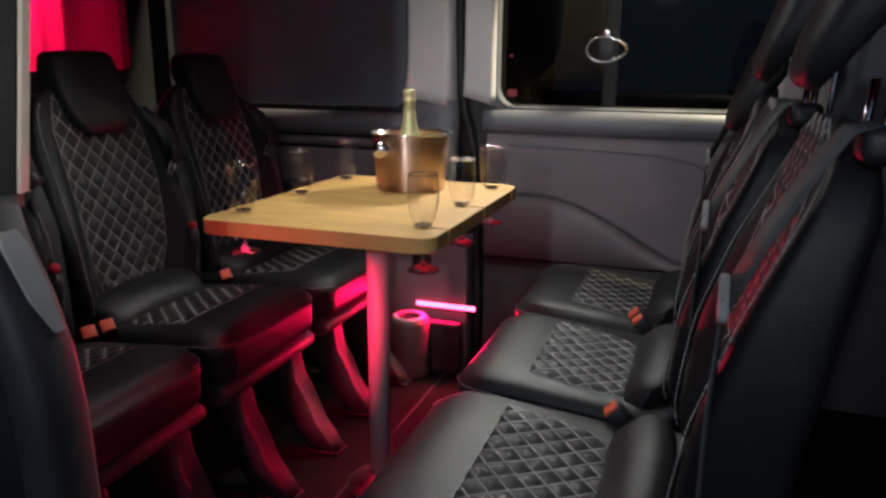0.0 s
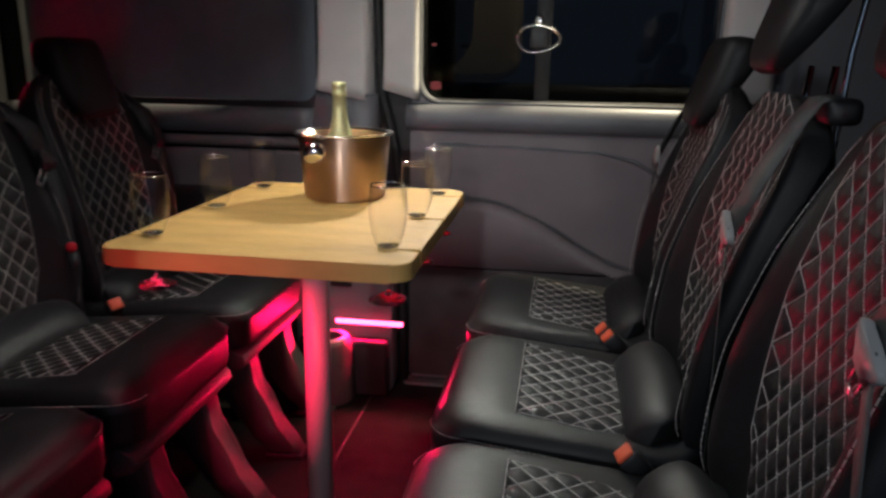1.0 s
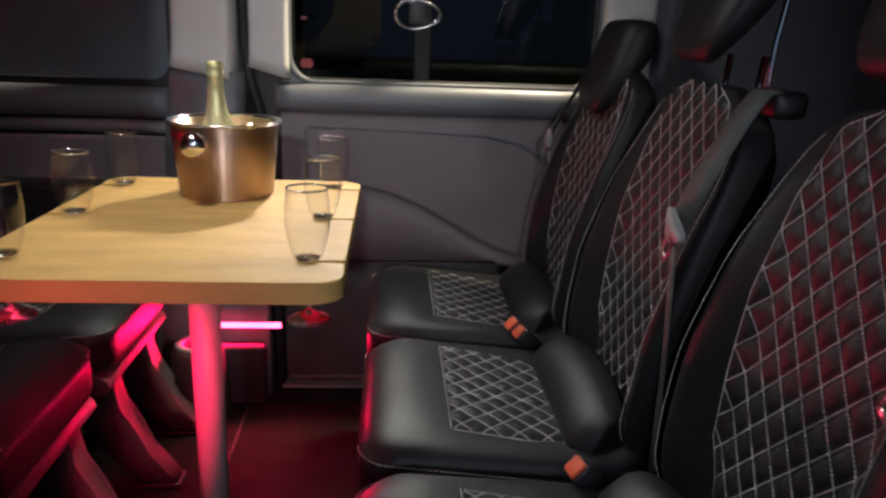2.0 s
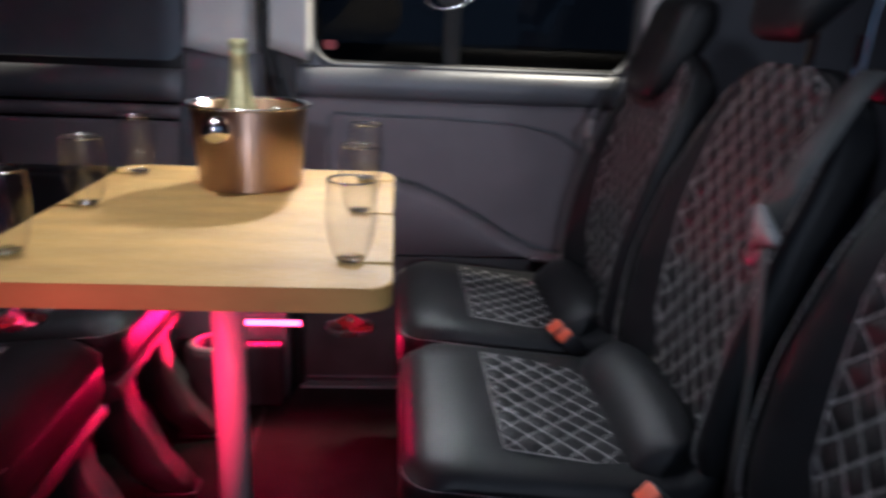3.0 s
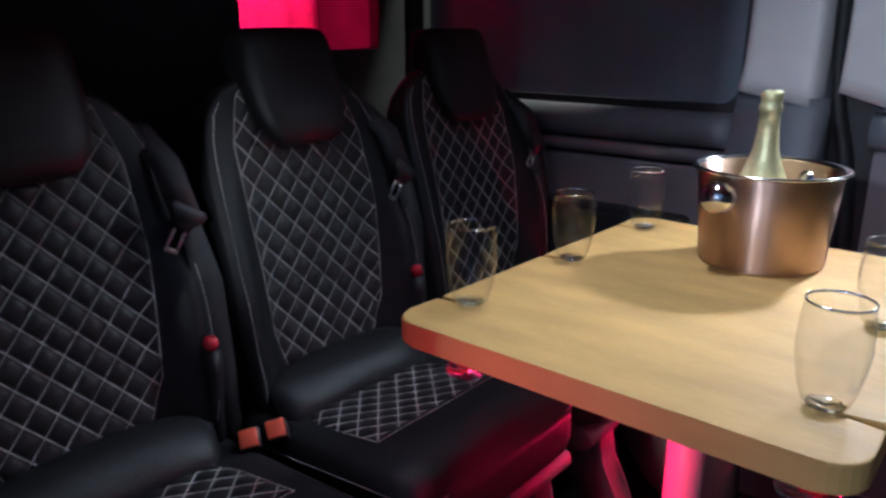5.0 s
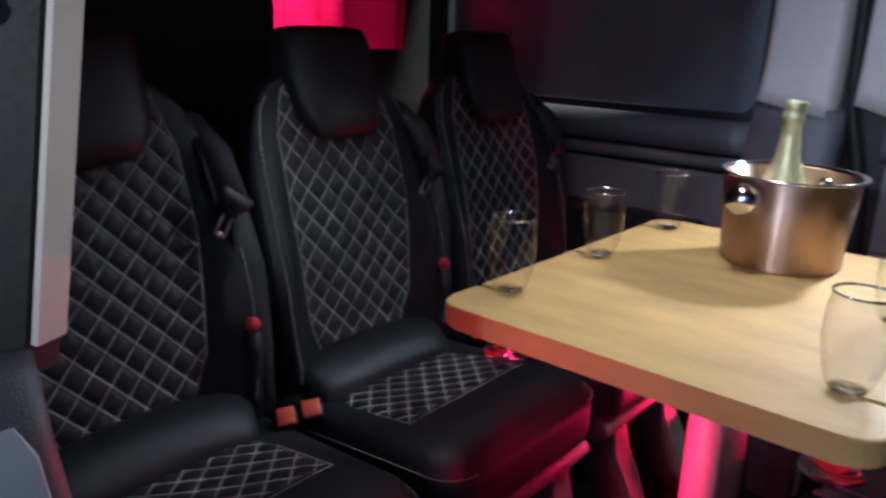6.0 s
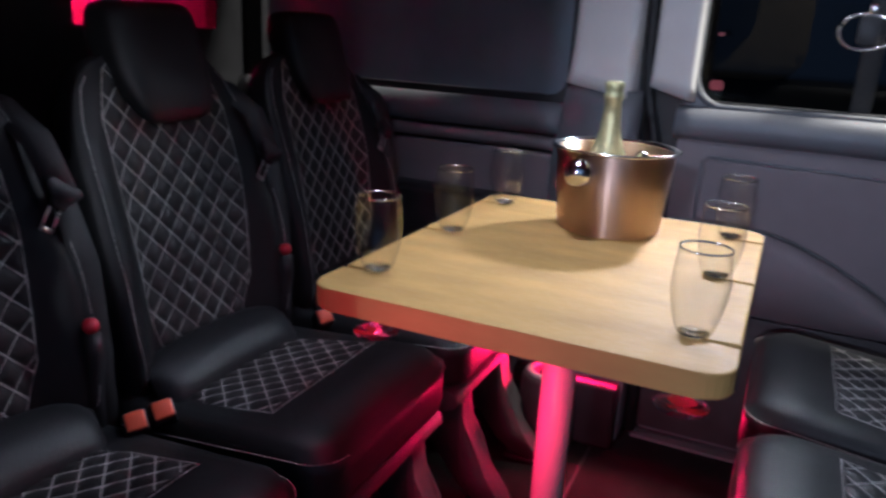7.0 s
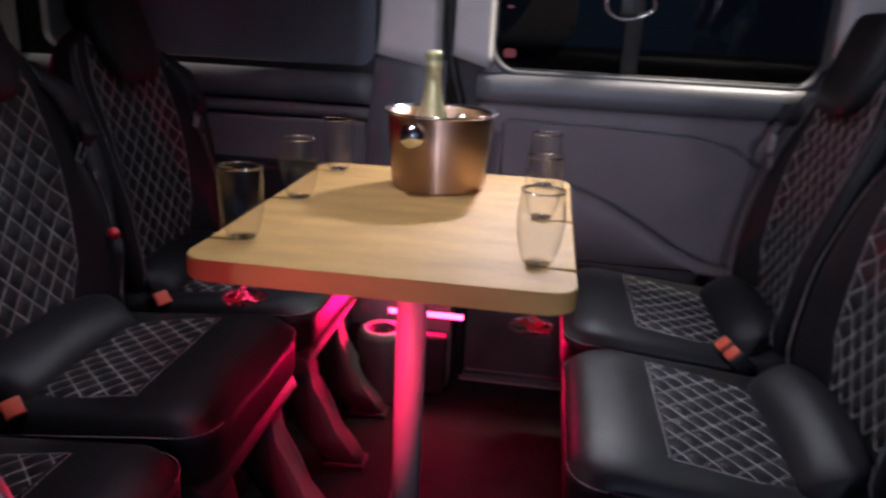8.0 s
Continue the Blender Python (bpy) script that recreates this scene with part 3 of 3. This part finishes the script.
def cushion_top(x, y):
    """Height of the cushion above the floor; x from the back (0) to the front (0.44)."""
    z = 0.462 - 0.012 * (2 * y / 0.44) ** 4 + fall(x)
    z -= 0.016 * max(0, (x - 0.36) / 0.08) ** 2
    z += 0.03 * max(0, (0.10 - x) / 0.10) ** 1.25
    return z - 0.006 * math.exp(-((x - 0.22) / 0.10) ** 2 - (y / 0.12) ** 2)


def back_front(y, h):
    """x of the backrest's front at the height h."""
    lean = 0.012 - 0.100 * (h - 0.45) / 0.52 - 0.012 * ((h - 0.75) / 0.3) ** 2
    f = min(1, max(0, (abs(y) - 0.11) / 0.09))
    return lean + 0.058 * f * f * (3 - 2 * f) * interp(h, [(0.40, 0.5), (0.48, 1), (0.64, 1.0), (0.78, 0.65), (0.88, 0.25), (0.96, 0)])


def back_half(h):
    return interp(h, [(0.40, 0.185), (0.46, 0.205), (0.55, 0.216), (0.68, 0.22), (0.80, 0.212), (0.88, 0.198), (0.93, 0.178), (0.965, 0.145), (0.985, 0.095)])


def quilt(point, inside, a, b, lo, hi, cut=9.0):
    """Pillowed diamonds a by b on the surface point(p, q, lift), and the thread along their seams."""
    bm, seams, n = bmesh.new(), {}, 6
    made = {}
    span = int(max(abs(v) for v in (*lo, *hi)) / min(a, b)) + 6
    for i in range(-span, span):
        for j in range(-span, span):
            p, q = (i + j + 1) * a / 2, (i - j) * b / 2
            if not (lo[0] <= p <= hi[0] and lo[1] <= q <= hi[1] and inside(p, q)):
                continue
            grid = {}
            for s in range(n + 1):
                for t in range(n + 1):
                    u, v = i + s / n, j + t / n
                    key = (round(u * n), round(v * n))
                    if key not in made:
                        puff = (math.sin(math.pi * s / n) * math.sin(math.pi * t / n)) ** 0.45 if 0 < s < n and 0 < t < n else 0.0
                        made[key] = bm.verts.new(point(min(cut, (u + v) * a / 2), (u - v) * b / 2, 0.0008 + 0.0062 * puff))
                    grid[s, t] = made[key]
            for s in range(n):
                for t in range(n):
                    bm.faces.new((grid[s, t], grid[s + 1, t], grid[s + 1, t + 1], grid[s, t + 1]))
            for e in (((i, j), (i + 1, j)), ((i, j + 1), (i + 1, j + 1)), ((i, j), (i, j + 1)), ((i + 1, j), (i + 1, j + 1))):
                seams[e] = 1
    thread = bmesh.new()
    for (u0, v0), (u1, v1) in seams:
        m = 7
        for k in range(m):
            ends = []
            for f in (k / m + 0.012, (k + 0.9) / m):
                u, v = u0 + (u1 - u0) * f, v0 + (v1 - v0) * f
                ends.append(point(min(cut, (u + v) * a / 2), (u - v) * b / 2, 0.0026))
                last = (u + v) * a / 2
            if last > cut:
                continue
            tube(ends, 0.0012, 4, thread)
    return bm, thread


def seam(points, thread, r=0.0009, stitch=0.009):
    """A row of stitches along points."""
    for p, q in zip(points, points[1:]):
        p, q = Vector(p), Vector(q)
        m = max(1, round((q - p).length / stitch))
        for k in range(m):
            tube([p.lerp(q, k / m), p.lerp(q, (k + 0.82) / m)], r, 4, thread)
    return thread


def cushion_mesh():
    ring = rounded((-0.02, -SEAT_W), (0.445, SEAT_W), 0.062, 8)
    cx, cy = 0.21, 0.0
    rings = []
    for inset, z, follow in ((0.02, 0.335, 0), (0.004, 0.342, 0), (0.0, 0.36, 0.2), (0.0, 0.405, 0.8), (0.0, 0.425, 1)):
        rings.append([(cx + (x - cx) * (1 - inset / 0.22), cy + (y - cy) * (1 - inset / 0.22), z + follow * fall(x)) for x, y in ring])
    for k, drop in ((0.985, 0.018), (0.95, 0.006), (0.9, 0.0015), (0.82, 0.0), (0.7, 0.0), (0.55, 0), (0.38, 0), (0.2, 0), (0.05, 0)):
        out = []
        for x, y in ring:
            px, py = cx + (x - cx) * k, cy + (y - cy) * k
            out.append((px, py, cushion_top(px, py) - drop))
        rings.append(out)
    return loft(rings)


def back_mesh():
    rings = []
    for h in (0.40, 0.42, 0.46, 0.50, 0.54, 0.58, 0.62, 0.66, 0.70, 0.74, 0.78, 0.81, 0.84, 0.865, 0.89, 0.925, 0.95, 0.968, 0.98, 0.985):
        w = back_half(h)
        t = 0.088 * min(1, (w / 0.16)) ** 0.5 * interp(h, [(0.4, 0.75), (0.45, 1), (0.9, 0.9), (0.985, 0.45)])
        ring = []
        for k in range(64):
            a = 2 * math.pi * k / 64
            c, s = math.cos(a), math.sin(a)
            y = w * math.copysign(abs(s) ** 0.5, s)
            x = math.copysign(abs(c) ** (0.22 if c > 0 else 0.6), c)
            mid = back_front(0, h) - t / 2
            ring.append((mid + x * t / 2 + (back_front(y, h) - back_front(0, h)) * max(0, x), y, h))
        rings.append(ring)
    return loft(rings)


def head_mesh():
    """A wedge: a padded front that leans back, thick above and thin below."""
    rings = []
    for f in (0, 0.02, 0.06, 0.14, 0.26, 0.4, 0.55, 0.7, 0.82, 0.91, 0.965, 0.99, 1.0):
        end = interp(f, [(0, 0.35), (0.02, 0.6), (0.06, 0.8), (0.14, 0.93), (0.26, 1), (0.82, 1), (0.91, 0.96), (0.965, 0.86), (0.99, 0.68), (1, 0.45)])
        w = 0.108 * end ** 0.5 * interp(f, [(0, 0.72), (0.3, 0.92), (0.5, 1), (1, 0.95)])
        back = -0.012 - 0.085 * min(1, f / 0.7) * end ** 0.5
        front = 0.028 - 0.05 * f - (1 - end) * 0.05
        ring = []
        for j in range(40):
            a = 2 * math.pi * j / 40
            c, q = math.cos(a), math.sin(a)
            y = w * math.copysign(abs(q) ** 0.45, q)
            x = (front + back) / 2 + (front - back) / 2 * math.copysign(abs(c) ** 0.55, c)
            ring.append((x - 0.03 * (y / 0.13) ** 4, y, 0.205 * f))
        rings.append(ring)
    return loft(rings)


def mesh_of(bm, mat, name, smooth=True):
    ob = part(name, bm, mat, smooth=smooth)
    me = ob.data
    bpy.data.objects.remove(ob)
    return me


def bolster_mesh():
    """The soft pad across the rear of the cushion."""
    rings = []
    for f in np.linspace(-1, 1, 25):
        e = max(0.0, 1 - abs(f) ** 5) ** 0.4
        y = 0.182 * f
        ring = []
        for k in range(24):
            a = 2 * math.pi * k / 24
            ring.append((0.062 + 0.012 * f * f + (0.010 + 0.044 * e) * math.cos(a), y, 0.448 - 0.010 * f * f + (0.008 + 0.030 * e) * math.sin(a) - 0.45 * (0.05 * math.cos(a))))
        rings.append(ring)
    return loft(rings)


def base_leg():
    """A moulded side plate whose front edge sweeps forward to the floor."""
    front = [(0.405, 0.300), (0.408, 0.26), (0.418, 0.21), (0.440, 0.15), (0.475, 0.09), (0.510, 0.045), (0.535, 0.012)]
    rear = [(0.455, 0.012), (0.415, 0.05), (0.36, 0.12), (0.315, 0.19), (0.27, 0.25), (0.22, 0.300)]
    return prism(front + rear, 0.058, 1, -0.029, 0.010)


def back_leg():
    return loft([[(x + 0.02 * dx, 0.022 * dy, z) for dx, dy in ((1, 1), (-1, 1), (-1, -1), (1, -1))] for x, z in ((0.10, 0.30), (0.07, 0.15), (0.03, 0.012))])


def cushion_edge(p):
    return 0.158 - 0.2 * max(0, 0.17 - p)


def back_edge(p):
    return min(interp(p, [(0.46, 0.10), (0.55, 0.132), (0.75, 0.146), (0.88, 0.142), (0.965, 0.115)]), back_half(p) - 0.035)


def held(edge, point):
    """Ends a quilted surface at a straight seam."""
    def at(p, q, d):
        e = edge(p)
        q = max(-e, min(e, q))
        return point(p, q, d * max(0.1, min(1.0, (e - abs(q)) / 0.010)))
    return at


cush_q, cush_t = quilt(held(cushion_edge, lambda p, q, d: (p, q, cushion_top(p, q) + d)), lambda p, q: abs(q) < cushion_edge(p) + 0.021, 0.047, 0.047, (0.10, -0.2), (0.312, 0.2), 0.298)
seam([(x, y, cushion_top(x, y) + 0.001) for x, y in [(0.300, -0.16 + 0.02 * k) for k in range(17)]], cush_t)
seam([(x, y, cushion_top(x, y) + 0.001) for x, y in [(0.108 + 0.02 * (abs(k - 9) / 9) ** 3, -0.198 + 0.022 * k) for k in range(19)]], cush_t)
seam([(x * 0.99 + 0.002, y * 1.003, 0.428 + fall(x)) for x, y in rounded((-0.02, -SEAT_W), (0.448, SEAT_W), 0.062, 8) if x > 0.0], cush_t)
back_q, back_t = quilt(held(back_edge, lambda p, q, d: (back_front(q, p) + d, q, p)), lambda p, q: abs(q) < back_edge(p) + 0.021, 0.052, 0.047, (0.48, -0.2), (0.967, 0.2))
for s in (-1, 1):
    seam([(back_front(0.9 * back_half(h), h) - 0.004, s * 0.93 * back_half(h), h) for h in np.linspace(0.45, 0.95, 26)], back_t)
MESH = {
    "cushion": mesh_of(cushion_mesh(), LEATHER, "cushion"), "quilted_panel": mesh_of(cush_q, QUILT, "quilted_panel"), "stitching": mesh_of(cush_t, THREAD, "stitching"),
    "backrest": mesh_of(back_mesh(), LEATHER, "backrest"), "back_quilt": mesh_of(back_q, QUILT, "quilted_panel"), "back_stitch": mesh_of(back_t, THREAD, "stitching"),
    "bolster": mesh_of(bolster_mesh(), LEATHER, "rear_bolster"), "head": mesh_of(head_mesh(), LEATHER, "headrest"), "leg": mesh_of(base_leg(), BASE, "leg"), "plain_leg": mesh_of(prism([(0.36, 0.30), (0.352, 0.2), (0.34, 0.012), (0.26, 0.012), (0.25, 0.15), (0.22, 0.30)], 0.05, 1, -0.025, 0.008), BLACK, "leg"), "rear_leg": mesh_of(back_leg(), BASE, "leg"),
    "tray": mesh_of(boxed((0.0, -0.19, 0.29), (0.40, 0.19, 0.337), 0.012), BASE, "seat_pan"),
    "lip": mesh_of(prism([(0.385, 0.272), (0.425, 0.285), (0.437, 0.30), (0.432, 0.318), (0.405, 0.334), (0.38, 0.334)], 0.41, 1, -0.205, 0.004), BASE, "front_lip"),
    "foot": mesh_of(boxed((-0.05, -0.03, 0.0), (0.05, 0.03, 0.012), 0.003), BLACK, "foot"),
    "rod": mesh_of(tube([(0, 0, -0.14), (0, 0, 0.02)], 0.006, 12), CHROME, "headrest_rod"),
}


def seat(name, m, label, group, belt, raised, across, leg_kind, web, grip, shift):
    """One seat that faces its own +x; belt: the side (+1, -1) of its shoulder belt; raised: the headrest's lift; shift: how far its back is set forward."""
    s = thing(name, m, label, "seat", group)
    c = place("cushion", MESH["cushion"], s)
    place("quilted_panel", MESH["quilted_panel"], c)
    place("stitching", MESH["stitching"], c, "pale grey diamond stitching")
    place("rear_bolster", MESH["bolster"], c)
    b = place("backrest", MESH["backrest"], s)
    b.matrix_local = pose(shift, 0, 0)
    place("quilted_panel", MESH["back_quilt"], b)
    place("stitching", MESH["back_stitch"], b, "pale grey diamond stitching")
    h = place("headrest", MESH["head"], s)
    h.matrix_local = pose(shift - 0.042 - 0.2 * raised, 0, 0.868 + raised, 0, -4, 0)
    for y in (-0.06, 0.06):
        r = place("headrest_rod", MESH["rod"], h, "chrome rod")
        r.matrix_local = pose(-0.088, y, 0.0)
    place("seat_pan", MESH["tray"], s)
    place("front_lip", MESH["lip"], s)
    for y in (-0.09, 0.15):
        leg = place("leg", MESH[leg_kind], s)
        leg.matrix_local = pose(0, y, 0)
        f = place("foot", MESH["foot"], leg)
        f.matrix_local = pose(0.49 if leg_kind == "leg" else 0.30, 0, 0)
        leg = place("rear_leg", MESH["rear_leg"], s)
        leg.matrix_local = pose(0, y, 0)
    # shoulder belt with its guide and tongue
    y = belt
    drop = 0.07 if grip is BLACK else 0.0
    part("belt_guide", boxed((shift - 0.158, min(y * 0.158, y * 0.214), 0.952 - drop), (shift - 0.108, max(y * 0.158, y * 0.214), 0.990 - drop), 0.012, 3), BLACK, s, "black plastic belt guide")
    upper = [(-0.125, y * 0.186, 0.992 - drop), (-0.100, y * 0.187, 0.986 - drop), (-0.078, y * 0.188, 0.955 - drop * 0.8), (-0.034, y * 0.192, 0.87), (0.000, y * 0.197, 0.795)]
    lower = [(0.000, y * 0.197, 0.80), (0.006, y * 0.222, 0.68), (0.006, y * 0.233, 0.52), (0.004, y * 0.236, 0.36)]
    strap = part("belt_strap", ribbon([(a + shift, c, d) for a, c, d in upper], [0.044] * 5, across, 0.0008), web, s, "woven belt webbing")
    part("lower_strap", ribbon([(a + shift, c, d) for a, c, d in lower], [0.03, 0.044, 0.044, 0.044], (0.2, 1, 0), 0.0008), web, strap)
    at = pose(shift - 0.004, y * 0.197, 0.795, -y * 32, 0, 0)
    wings = prism([(-0.034, 0.010), (-0.030, -0.002), (-0.016, -0.008), (-0.013, -0.024), (0.013, -0.024), (0.016, -0.008), (0.030, -0.002), (0.034, 0.010), (0.026, 0.016), (0.0, 0.011), (-0.026, 0.016)], 0.011, 0, 0.0, 0.003)
    bmesh.ops.transform(wings, matrix=at, verts=wings.verts)
    part("tongue_grip", wings, grip, strap, "plastic belt grip")
    plate = bmesh.new()
    for lo, hi in (((-0.012, -0.058), (-0.007, -0.022)), ((0.007, -0.058), (0.012, -0.022)), ((-0.0115, -0.062), (0.0115, -0.054))):
        box(plate, (0.003, *lo), (0.006, *hi), 0.001, 1)
    bmesh.ops.transform(plate, matrix=at, verts=plate.verts)
    part("tongue", plate, STEEL, strap, "steel belt tongue")
    return s


LX, RX = -1.222, 0.197
for k, y in enumerate((1.225, 1.705, 2.185)):
    # darker straps and black grips put this row's shade into colour
    seat("van_seat", pose(LX, y, 0), "black leather van seat with grey diamond stitching", "seats facing the rear", 1, 0.0, (0.5, 1, 0), "leg", SHADEWEB, BLACK, 0.024)
for y, belt, up, back in ((1.235, 1, 0.15, -0.026), (1.71, 1, 0.15, -0.002), (2.195, -1, 0.02, 0.0)):
    seat("van_seat", pose(RX, y, 0, 0, 0, 180), "black leather van seat with grey diamond stitching", "seats facing forward", belt, up, (-0.3, 1, 0) if belt > 0 else (0.5, 1, 0), "plain_leg", WEBBING, GREYGRIP, back)


# a thin bright rail behind the middle headrest
rail = thing("grab_rail", pose(0, 0, 0), "thin bright chrome rail rising behind the headrest", "rail")
part("tube", tube([(0.395, 1.685, 0.001), (0.385, 1.685, 0.90), (0.392, 1.685, 1.05), (0.42, 1.685, 1.3), (0.46, 1.685, ROOF - 0.001)], 0.0055, 10), CHROME, rail)

# ---- buckles between the seats ----
def buckle(m, group):
    b = thing("belt_buckle", m, "black seat-belt buckle with an orange release button", "buckle", group)
    part("stalk", ribbon([(0, 0, -0.13), (0.0, 0, -0.08), (0, 0, -0.03)], [0.022, 0.022, 0.024], (0, 1, 0), 0.004), BLACK, b)
    part("case", boxed((-0.017, -0.018, -0.045), (0.017, 0.018, 0.006), 0.004), BLACK, b)
    part("button", boxed((-0.0145, -0.0150, 0.004), (0.0145, 0.0150, 0.012), 0.003), ORANGE, b, "orange button")
    return b


for x, y, z, ry in ((-1.095, 1.432, 0.446, 52), (-1.080, 1.473, 0.450, 48), (-1.09, 1.94, 0.446, 50)):
    buckle(pose(x, y, z, 14, ry, -25), "buckles of the rear-facing seats")
for x, y, z in ((0.075, 1.950, 0.448), (0.063, 1.978, 0.454), (0.075, 1.45, 0.446)):
    buckle(pose(x, y, z, 0, -45, 10), "buckles of the forward-facing seats")
for y in (1.42, 1.90):
    lever = thing("recline_lever", pose(-1.16, y, 0.0), "black seat lever with a red knob", "lever", "levers between the seats")
    part("arm", ribbon([(-0.02, 0, 0.40), (-0.02, 0, 0.48), (-0.005, 0, 0.55), (0.0, 0, 0.585)], [0.05, 0.05, 0.04, 0.025], (1, 0, 0), 0.01), BLACK, lever)
    part("knob", lathe([(0, -0.012), (0.008, -0.010), (0.0125, -0.003), (0.0125, 0.004), (0.008, 0.011), (0, 0.013)], 16, at=(0.0, 0, 0.595)), material("red_knob", (0.5, 0.02, 0.04), 0.35, bump=0), lever, "red knob")
